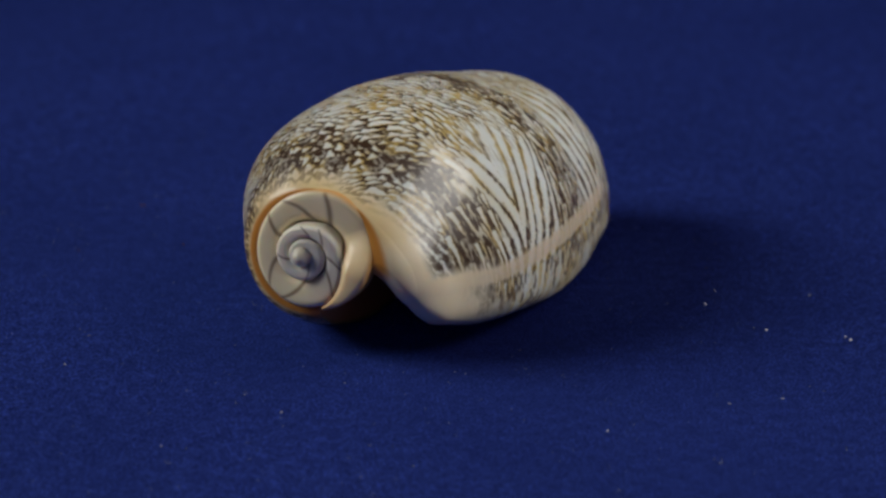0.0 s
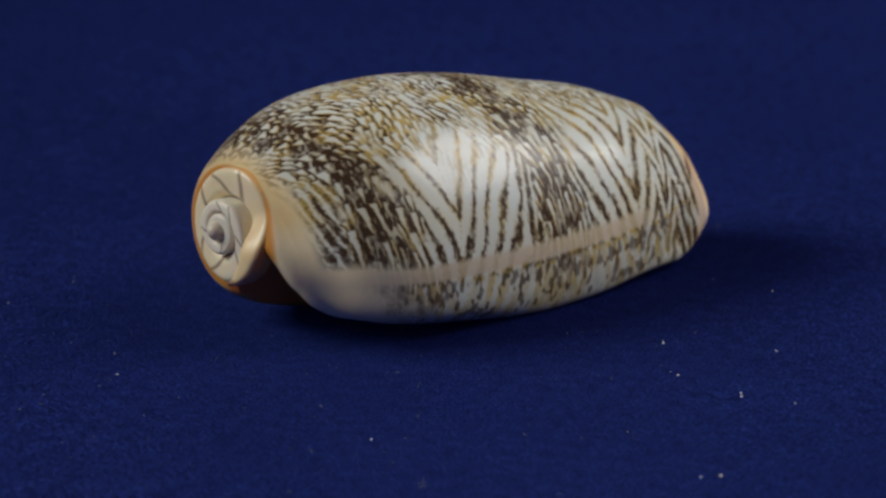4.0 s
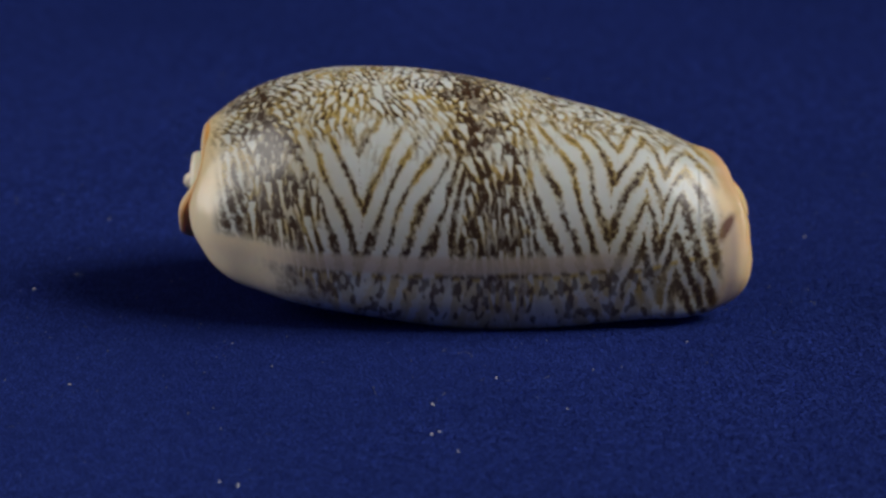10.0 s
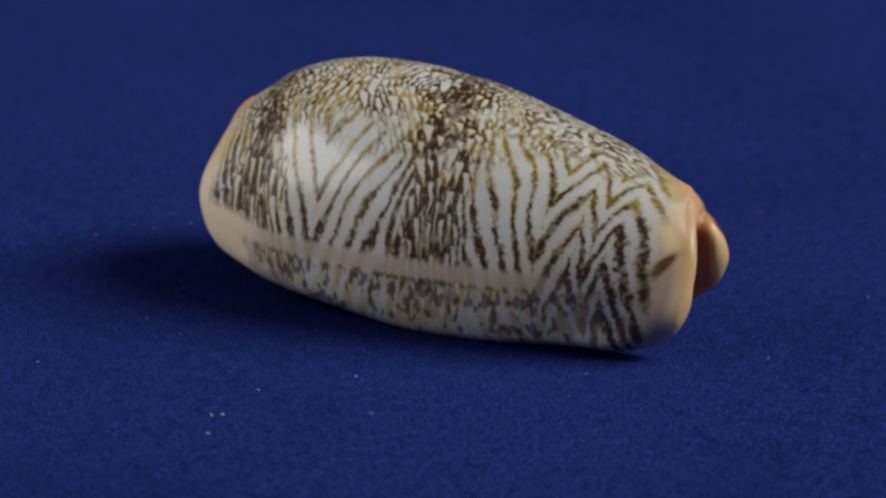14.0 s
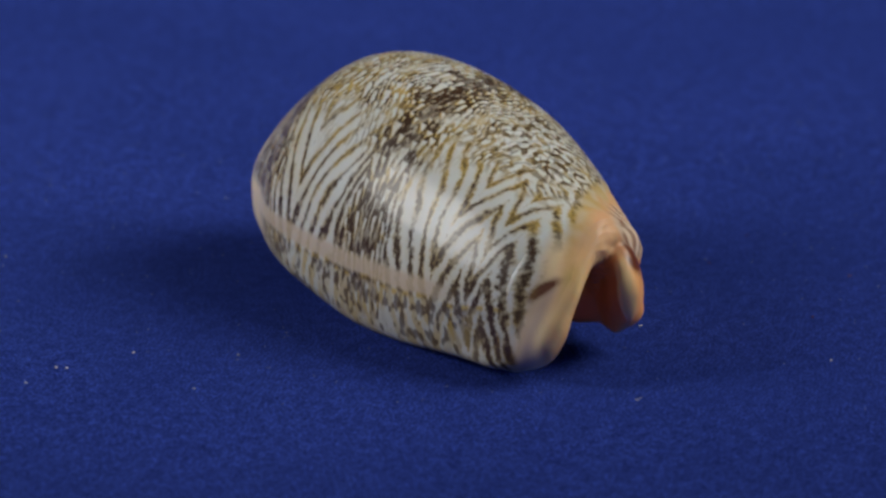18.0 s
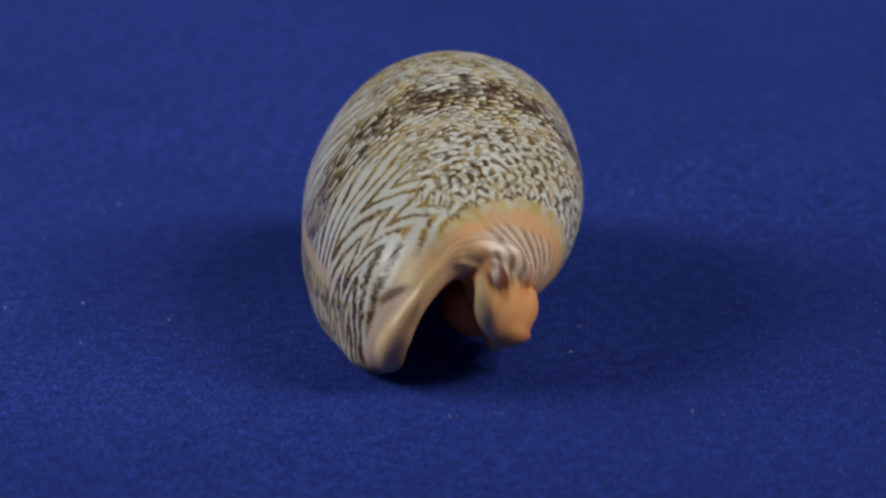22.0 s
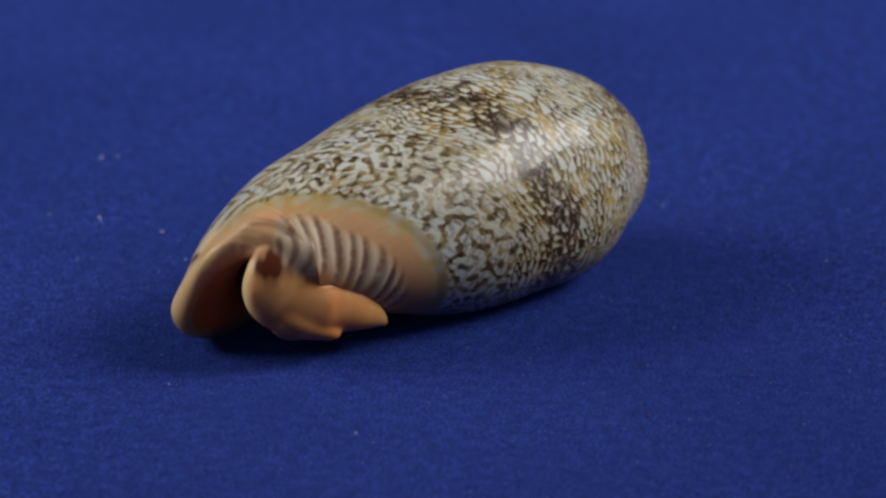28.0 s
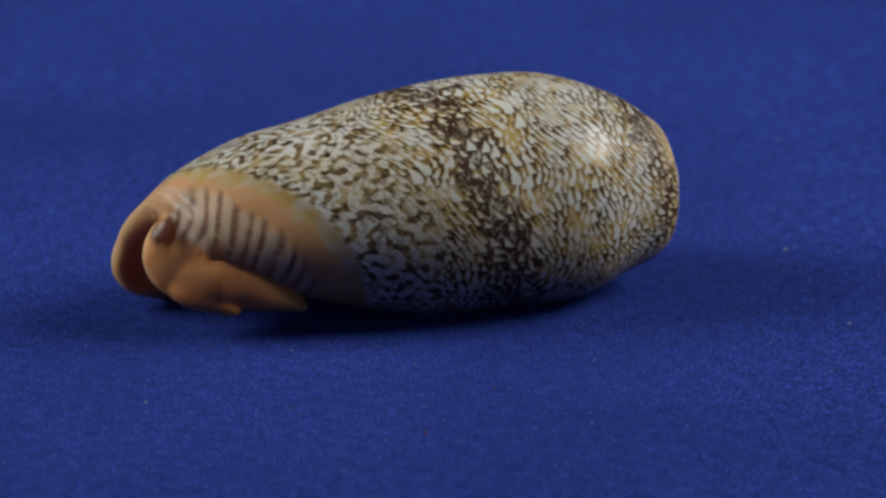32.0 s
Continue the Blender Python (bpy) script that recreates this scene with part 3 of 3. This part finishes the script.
def cut_apart(me, quads, kind, colours, names):
    """One skin as several meshes that keep the whole's shading across their seams."""
    count = len(me.vertices)
    co, normal = np.empty(count * 3, np.float32), np.empty(count * 3, np.float32)
    me.vertices.foreach_get("co", co)
    me.vertex_normals.foreach_get("vector", normal)
    co, normal = co.reshape(-1, 3), normal.reshape(-1, 3)
    out = []
    for k, name in enumerate(names):
        faces = quads[kind[quads].min(1) == k]
        used, index = np.unique(faces, return_inverse=True)
        piece = mesh_of(name, co[used], index.reshape(-1, 4), SHELL)
        for key, values in zip(("albedo", "pattern"), colours):
            colour_attribute(piece, key, values[used])
        piece.normals_split_custom_set_from_vertices(normal[used].tolist())
        out.append(piece)
    bpy.data.meshes.remove(me)
    return out


def spire():
    """Flat coiled top: each whorl a low swelling between two sutures."""
    kb = np.array([25, 46, 71, 92, 116, 136, 154, 177, 205, 234, 263, 295, 335, 365, 392, 417, 444, 468, 499, 534, 569, 608, 640, 676, 719, 759, 804, 840, 874, 927, 994, 1080, 1200, 1350, 1520.0])
    kr = np.array([4.85, 5.2, 5.9, 6.2, 6.2, 6.1, 5.9, 5.4, 4.9, 4.6, 4.55, 4.7, 4.8, 4.65, 4.4, 3.95, 3.55, 3.35, 3.05, 2.65, 2.5, 2.4, 2.35, 2.25, 2.15, 2.0, 1.9, 1.8, 1.6, 1.3, 1.1, 0.85, 0.6, 0.35, 0.1])
    n, w = 900, np.concatenate([[-0.02, -0.01], np.linspace(0, 1, 24)])[None]
    psi = np.linspace(26, 1150, n)[:, None]
    out, inn = hermite(kb, kr, psi.ravel())[:, None], hermite(kb, kr, np.minimum(psi.ravel() + 360, 1520))[:, None]
    inn = np.minimum(inn, out - 0.1)
    rho = out + (inn - out) * np.clip(w, 0, 1)
    turns = smooth(psi, 330, 1150)
    swell = (0.55 - 0.28 * turns) * (1 - np.abs(2 * np.clip(w, 0, 1) - 0.9).clip(0, 1) ** 4)
    face = -21.2 - 1.8 * (1 - smooth(psi, 75, 120)) - 1.05 * smooth(psi, 300, 480) - 0.55 * smooth(psi, 700, 1150)
    x = face - swell + 0.14 * soft(w, 1.0, 0.07) + 0.8 * (1 - smooth(psi, 26, 50)) * (1 - w) + 0.08 * soft(w, 0.0, 0.05) * (1 - turns)
    x = np.where(w < -0.015, x + 1.6, np.where(w < 0, x + 0.12, x))
    a = np.radians(psi)
    y, z = -rho * np.sin(a), ZC - rho * np.cos(a)
    me = mesh_of("spire", np.stack([x, y, z], -1).reshape(-1, 3) * 0.001, grid_quads(n, 26), SHELL)
    w = np.clip(w, 0, 1)
    base = np.empty((n, 26, 3))
    base[:] = (0.90, 0.69, 0.40)
    base = blend(base, smooth(psi, 95, 150) + 0 * w, (0.92, 0.80, 0.55))
    base = blend(base, smooth(psi, 330, 440) + 0 * w, (0.90, 0.84, 0.71))
    base = blend(base, soft(w, 0.0, 0.04 + 0.05 * (1 - smooth(psi, 120, 220))) * (1 - smooth(psi, 300, 380)), (0.68, 0.34, 0.10))
    base = blend(base, soft(w, 1.0, 0.05) * 0.9 + 0 * psi, (0.16, 0.11, 0.07))
    base = blend(base, smooth(psi, 1000, 1080) + 0 * w, (0.76, 0.71, 0.62))
    mark = np.zeros((n, 26))
    for at, lean in ((152, -20), (188, -34), (237, 14), (298, -30), (345, 24), (412, 26), (447, 20), (492, -30), (528, -26), (640, 18), (745, 30)):
        mark += np.exp(-((psi - at - lean * (w - 0.5) * 1.3) / (1.7 + 3.4 * w)) ** 2) * smooth(w, 0.02, 0.12)
    base = blend(base, np.clip(mark, 0, 1) * 0.85, (0.17, 0.095, 0.05))
    base = blend(base, (1 - smooth(psi, 28, 46)) * 0.6 + 0 * w, ORANGE)
    colour_attribute(me, "albedo", base.reshape(-1, 3))
    colour_attribute(me, "pattern", np.zeros((n * 26, 3)))
    return me


def tube_points(keys, profile, n=90, k=48, lean=0.0, shear=0.0):
    """A rounded body along x: keys hold x, centre y, centre z, half width, half height."""
    keys = np.array(keys)
    c = hermite(np.linspace(0, 1, len(keys)), keys, np.linspace(0, 1, n))
    a = np.linspace(0, 2 * np.pi, k, endpoint=False)[None]
    co, si = np.cos(a), np.sin(a)
    hw, hh = np.maximum(c[:, 3:4], 0.02), np.maximum(c[:, 4:5], 0.02)
    px, pz = np.sign(co) * np.abs(co) ** profile * hw, np.sign(si) * np.abs(si) ** profile * hh
    y = c[:, 1:2] + px * math.cos(lean) - pz * math.sin(lean)
    z = c[:, 2:3] + px * math.sin(lean) + pz * math.cos(lean)
    x = c[:, :1] - shear * (px + hw) * smooth(c[:, :1], 14, 23)
    return np.stack([x, y, z], -1).reshape(-1, 3)


def tube(name, keys, colour, n=90, k=48):
    v = tube_points(keys, 1.0, n, k)
    me = mesh_of(name, v * 0.001, grid_quads(n, k, True), SHELL)
    colour_attribute(me, "albedo", np.zeros(v.shape) + np.array(colour))
    colour_attribute(me, "pattern", np.zeros(v.shape))
    return me


def fused(name, bodies, voxel, rounds):
    """Several closed bodies grown together into one smooth skin; points in mm."""
    points, faces, count = [], [], 0
    for v, n, k, *folded in bodies:
        ends = np.stack([v[:k].mean(0), v[-k:].mean(0)])
        points += [v, ends]
        faces += [tuple(q + count) for q in grid_quads(n, k, True)]
        for i in range(0 if folded else k):
            j = (i + 1) % k
            faces += [(count + j, count + i, count + n * k), (count + (n - 1) * k + i, count + (n - 1) * k + j, count + n * k + 1)]
        count += n * k + 2
    raw = bpy.data.meshes.new(name)
    raw.from_pydata(np.concatenate(points).tolist(), [], [tuple(int(i) for i in f) for f in faces])
    ob = bpy.data.objects.new(name, raw)
    scene.collection.objects.link(ob)
    remesh = ob.modifiers.new("remesh", "REMESH")
    remesh.mode, remesh.voxel_size = "VOXEL", voxel
    relax = ob.modifiers.new("relax", "SMOOTH")
    relax.factor, relax.iterations = 0.5, rounds
    done = ob.evaluated_get(bpy.context.evaluated_depsgraph_get()).to_mesh()
    v = np.empty(len(done.vertices) * 3, np.float32)
    done.vertices.foreach_get("co", v)
    quads = np.empty(len(done.loops), np.int32)
    done.loops.foreach_get("vertex_index", quads)
    bpy.data.objects.remove(ob)
    return v.reshape(-1, 3).astype(float), quads.reshape(-1, 4)


def protoconch():
    """The first tiny whorl, a smooth bead at the top of the spire."""
    keys = [(-22.4 - 1.15 * math.sin(k * math.pi / 16), 0, ZC, 0.85 * math.cos(k * math.pi / 16) + 0.01, 0.85 * math.cos(k * math.pi / 16) + 0.01) for k in range(9)]
    return tube("protoconch", keys, (0.74, 0.67, 0.56), 24, 32)


def front_end():
    """The lip's front end, the rim over the notch and the pillar with its two leaf-like folds, grown together."""
    pillar = ((3.9, 0.8, 6.2, 0.02, 0.02), (4, 0.8, 6.2, 3.4, 4.0), (8, 0.8, 6.4, 3.3, 4.1), (12, 0.75, 6.6, 3.0, 4.2), (16, 0.6, 6.75, 2.8, 4.2), (19.5, 0.4, 6.7, 2.7, 4.2), (22.0, 0.0, 6.5, 2.65, 4.2), (23.25, -0.3, 7.0, 2.1, 3.5),
              (23.85, -0.4, 7.0, 1.9, 3.2), (24.43, -0.45, 7.0, 1.44, 2.45), (24.77, -0.5, 7.0, 0.92, 1.58), (24.92, -0.5, 7.0, 0.42, 0.72), (24.96, -0.5, 7.0, 0.02, 0.03))
    upper = ((24.0, 0.0, 5.6, 0.03, 0.03), (22.4, 0.35, 5.2, 1.6, 2.3), (20, 1.1, 5.2, 2.5, 2.9), (18.3, 1.6, 5.0, 2.3, 2.7), (16, 2.4, 4.25, 1.9, 2.2), (14, 2.9, 3.35, 1.35, 1.45), (12.9, 3.05, 2.75, 1.05, 0.95), (12.1, 3.05, 2.2, 0.6, 0.6), (11.5, 3.1, 1.95, 0.1, 0.08))
    lower = ((23.8, 0.0, 5.0, 0.03, 0.03), (22.8, 0.35, 4.4, 1.4, 1.1), (21.6, 0.8, 3.9, 1.9, 1.4), (20.2, 1.45, 3.3, 1.75, 1.15), (19.2, 2.0, 2.85, 1.4, 0.9), (18.4, 2.4, 2.55, 1.15, 0.75), (17.8, 2.6, 2.45, 0.85, 0.55), (17.4, 2.7, 2.4, 0.1, 0.08))
    crown = ((15.5, 1.1, 8.6, 0.02, 0.02), (17, 1.0, 8.8, 2.4, 2.2), (20, 0.6, 9.2, 2.2, 2.3), (21.0, 0.4, 9.3, 1.9, 2.0), (21.6, 0.15, 9.4, 1.4, 1.5), (21.9, -0.05, 9.5, 0.8, 0.9), (22.0, -0.1, 9.5, 0.02, 0.02))
    wall = ((7.9, -1.2, 5.2, 0.02, 0.02), (8, -1.2, 5.2, 2.0, 2.2), (12, -1.5, 5.1, 2.3, 2.3), (16, -1.7, 5.0, 2.5, 2.3), (18.5, -1.5, 5.0, 2.3, 2.2), (20.2, -1.0, 5.1, 1.5, 1.8), (21.2, -0.6, 5.2, 0.6, 0.9), (21.5, -0.5, 5.2, 0.02, 0.02))
    rim = ((-6.4, 22.5, 8.2, 0.02, 0.02), (-6.2, 22.5, 8.4, 0.4, 0.4), (-5.2, 22.4, 9.6, 0.8, 0.75), (-4.0, 22.2, 10.5, 1.0, 0.95), (-2.7, 21.9, 10.95, 1.1, 1.05), (-1.4, 21.5, 10.95, 1.2, 1.15), (-0.2, 21.0, 10.5, 1.3, 1.25), (1.0, 20.4, 10.0, 1.3, 1.2), (2.0, 19.9, 9.5, 0.6, 0.6), (2.3, 19.8, 9.4, 0.02, 0.02))
    arch = tube_points(rim, 1.0, 60, 32)[:, (1, 0, 2)].reshape(60, 32, 3)[:, ::-1].reshape(-1, 3)
    bodies = [(tube_points(pillar, 1.0, 90, 48, 0.1, 0.36), 90, 48), (tube_points(upper, 0.95, 60, 32) + np.array([0, -0.22, 0.22]), 60, 32), (tube_points(lower, 0.95, 60, 32) + np.array([0, -0.30, 0.25]), 60, 32), (tube_points(crown, 1.0, 50, 32), 50, 32), (tube_points(wall, 1.0, 50, 32), 50, 32), (arch, 60, 32)]
    v, quads = fused("front_end", bodies + [FRONT["rings"]], 0.13, 34)

    def nearest(cloud):
        tree = kdtree.KDTree(len(cloud))
        for i, p in enumerate(cloud):
            tree.insert(p, i)
        tree.balance()
        found = [tree.find(p) for p in v]
        return np.array([f[1] for f in found]), np.array([f[2] for f in found])
    at, far = nearest(FRONT["cloud"])
    _, far_pillar = nearest(np.concatenate([p[0] for p in bodies[:5]]))
    _, far_arch = nearest(arch)
    skin = smooth(np.minimum(far_pillar, far_arch) - far, -0.15, 0.45)
    normal = skin_normals(v, quads)
    v = v + normal * (0.07 - 0.30 * (1 - smooth(v[:, :1], 19.6, 20.8))) * skin[:, None]      # dips under the body's own surface
    x, y, z = v.T
    hollow = (1 - smooth(x, 23.2, 24.5)) * (1 - smooth(y, -2.1, 0.2)) * smooth(x, 19.0, 21.5) * (1 - smooth(z, 7.4, 9.6)) * smooth(far - far_pillar, 0, 0.8) * smooth(y, -4.5, -3.5)      # the canal runs behind the front edge
    v[:, 1] += 0.9 * hollow
    base = np.empty(v.shape)
    base[:] = (0.85, 0.43, 0.17)
    base = blend(base, 0.6 * (1 - smooth(z, 3.5, 7.5)) * smooth(y, -0.5, 1.5), (0.78, 0.28, 0.085))
    # canal side: deeper orange, with its shade and bounced light put into the colour
    base = blend(base, 0.9 * (1 - smooth(x, 23.0, 23.9)) * (1 - smooth(y, -1.4, 0.0)), (0.72, 0.25, 0.08))
    base = blend(base, smooth(x, 23.3, 24.0) * (1 - smooth(y + 0.16 * (z - 6), -1.2, 0.1)), (0.88, 0.66, 0.34))
    tone = np.sin(1.3 * x + 0.9 * z) * np.sin(1.1 * z - 0.8 * y + 1.0) + 0.5 * np.sin(2.7 * y + 1.9 * x)
    base = blend(base, 0.5 * smooth(tone, -0.4, 1.0) * smooth(y, -0.8, 0.8) * (1 - smooth(z, 7.5, 9.5)), (0.72, 0.235, 0.075))      # uneven tint
    base = blend(base, (1 - smooth(x, 12, 17)) * smooth(y, 1.5, 3.0) * 0.6, (0.82, 0.52, 0.20))
    edge = np.interp(x, (11.5, 12.9, 14, 16, 18.3, 20), (2.1, 3.95, 5.0, 6.5, 7.7, 8.1))      # pale top edge of the upper fold
    base = blend(base, 0.75 * np.exp(-((z - edge + 0.1) / 0.4) ** 2) * smooth(y, 1.6, 2.8) * (1 - smooth(x, 17.5, 20)), (0.90, 0.64, 0.33))
    b = np.degrees(np.arctan2(-y, ZC - z)) % 360
    along = x - 0.017 * (b - 240)
    phase = (21.9 - along) / 1.22 + 0.5
    wave = phase - np.floor(phase)
    base = blend(base, smooth(z, 9.3, 10.2) * (1 - smooth(y, -1.6, -0.6)), (0.72, 0.42, 0.22))
    on = smooth(z + 0.5 * y, 8.9, 10.0) * smooth(y, -1.0, 0.0)
    base = blend(base, on * 0.85, (0.70, 0.60, 0.47))
    base = blend(base, on * np.clip(soft(wave, 0.5, 0.17) + 0.7 * soft(wave, 0.68, 0.14), 0, 1) * 0.75, (0.18, 0.055, 0.025))
    across, down = (y - 0.1) * 0.87 + (z - 9.3) * 0.49, (y - 0.1) * 0.49 - (z - 9.3) * 0.87
    ragged = 0.35 * np.sin(3.1 * z + 2.2 * y) + 0.3 * np.sin(5.3 * y - 2.4 * x)
    spot = np.exp(-(((across + 0.35 * ragged) / 0.62) ** 2 + ((down + 0.5 * ragged) / 1.3) ** 2)) * smooth(x, 20.0, 21.0)
    peach = np.clip(1 - np.maximum(far - far_arch, 0) / 0.8, 0, 1) * np.clip(1 - (far_arch - 0.1) / 0.9, 0, 1) * (1 - smooth(y, -1.2, -0.2))
    weight = smooth(far_pillar - far, -0.25, 0.35)[:, None]
    base = base * (1 - weight) + FRONT["albedo"][at] * weight
    base = blend(base, 0.8 * peach, (0.74, 0.44, 0.24))
    base = blend(base, np.clip(spot * 1.9, 0, 1), (0.13, 0.028, 0.008))
    me = mesh_of("front_end", v * 0.001, quads, SHELL)
    kind = np.where((weight[:, 0] > 0.5) | ((y < -2.6) & (far_pillar > 0.8)), 1, 0)
    marks = FRONT["pattern"][at] * weight * (1 - peach[:, None])
    marks[:, 2] = np.maximum(marks[:, 2], 0.7 * peach + 0.25 * (1 - weight[:, 0]))
    return cut_apart(me, quads, kind, (base, marks), ("columella", "outer_lip"))


def skin_normals(v, quads):
    n = np.cross(v[quads[:, 2]] - v[quads[:, 0]], v[quads[:, 3]] - v[quads[:, 1]])
    total = np.stack([np.bincount(quads.ravel(), np.repeat(n[:, c], 4), len(v)) for c in range(3)], -1)
    return total / np.maximum(np.linalg.norm(total, axis=1)[:, None], 1e-9)


SEA_SHELL = tagged(new("seashell"), "glossy cream olive seashell with brown zigzag tent markings on blue cloth", "seashell", kind="thing")
WHORL = body_whorl()
part("body_whorl", WHORL[0], SEA_SHELL, "cream body whorl with dark brown and ochre zigzags")
part("fasciole", WHORL[1], SEA_SHELL, "tan band with dark brown stripes at the front end")
part("aperture_wall", WHORL[2], SEA_SHELL, "shaded orange inner wall of the aperture")
part("spire", spire(), SEA_SHELL, "flat coiled greyish cream spire")
part("protoconch", protoconch(), SEA_SHELL, "greyish bead at the tip of the spire")
PILLAR, LIP = front_end()
part("columella", PILLAR, SEA_SHELL, "smooth orange columella with two leaf-like folds")
part("outer_lip", LIP, SEA_SHELL, "thick rounded peach lip of the aperture")


# ---- lint and dust on the cloth ----
DUST = plain_material("pale_lint", (0.80, 0.81, 0.82))
CRUMB = plain_material("brown_crumb", (0.16, 0.06, 0.03))


def specks(name, places, material, label):
    rng = np.random.default_rng(len(places))
    verts, quads = [], []
    for x, y, size, thread in places:
        a = rng.uniform(0, np.pi)
        k = 8
        rings = np.array([-1, -0.6, 0, 0.6, 1.0])
        wid = np.sqrt(np.maximum(0.04, 1 - rings**2 * 0.97)) * size * (0.45 if thread > 1 else 0.8)
        ang = np.arange(k) * 2 * np.pi / k
        bend = rng.uniform(-0.5, 0.5) * size * (thread - 1)
        p = np.stack([np.repeat(rings * size * thread, k), (wid[:, None] * np.cos(ang)).ravel() + np.repeat(bend * rings**2, k),
                      (wid[:, None] * np.sin(ang)).ravel() + size * 0.6], 1)
        p[:, 0], p[:, 1] = p[:, 0] * np.cos(a) - p[:, 1] * np.sin(a) + x, p[:, 0] * np.sin(a) + p[:, 1] * np.cos(a) + y
        quads.append(grid_quads(5, k, True) + 40 * len(verts))
        verts.append(p * 0.001)
    me = mesh_of(name, np.concatenate(verts), np.concatenate(quads), material)
    return tagged(new(name, me), label, name.split("_")[-1], kind="stuff")


def lint_places():
    rng = np.random.default_rng(5)
    big = [(28.1, -9.8, 0.11, 1), (34.6, -11.5, 0.11, 1), (35.0, -12.3, 0.12, 1), (32.4, 0.1, 0.11, 1.3), (23.3, -2.6, 0.10, 1), (-11.9, -31.9, 0.11, 1.5),
           (14.0, -36.0, 0.10, 1), (39.5, -11.7, 0.11, 1), (41.7, -30.4, 0.13, 1), (12.9, 30.1, 0.10, 1.5), (-3.4, 19.3, 0.08, 2.4), (-7.3, 13.4, 0.08, 2.2),
           (-5.3, 37.0, 0.10, 1), (40.5, -31.5, 0.10, 1), (24.0, -29.0, 0.07, 2), (-30.0, -20.0, 0.09, 1)]
    for i in range(900):
        r, a = 75 * math.sqrt(rng.random()), rng.uniform(0, 2 * math.pi)
        big.append((r * math.cos(a), r * math.sin(a), float(rng.uniform(0.02, 0.048)), float(rng.choice((1, 1, 2, 3.5)))))
    return big


LINT = specks("cloth_lint", lint_places(), DUST, "tiny pale lint specks and fibres on blue cloth")
CRUMBS = specks("cloth_crumbs", [(-26.1, 25.8, 0.16, 1.5), (-21.9, 14.0, 0.09, 1), (-14.3, 29.5, 0.10, 1), (-31.0, 12.0, 0.09, 1.4)], CRUMB, "tiny dark brown crumbs on blue cloth")

# ---- the turntable turns everything that lies on it ----
TURN = ((0, 0.0), (2, -14.13), (4, -28.17), (6, -42.2), (8, -56.4), (10, -70.5), (12, -84.55), (14, -98.68), (16, -112.6), (18, -126.36),
        (20, -140.33), (22, -154.1), (24, -168.3), (26, -182.9), (28, -197.2), (30, -211.5), (32, -225.9))


def motions():
    for thing, rest in ((CLOTH_SHEET, pose(0, 0, 0)), (LINT, pose(0, 0, 0)), (CRUMBS, pose(0, 0, 0)), (SEA_SHELL, pose(-0.002361, 0.003151, -0.001 * BASE[0], 0, 0, 68.584))):
        walk(thing, [(t, pose(0, 0, 0, 0, 0, a) @ rest) for t, a in TURN])


motions()
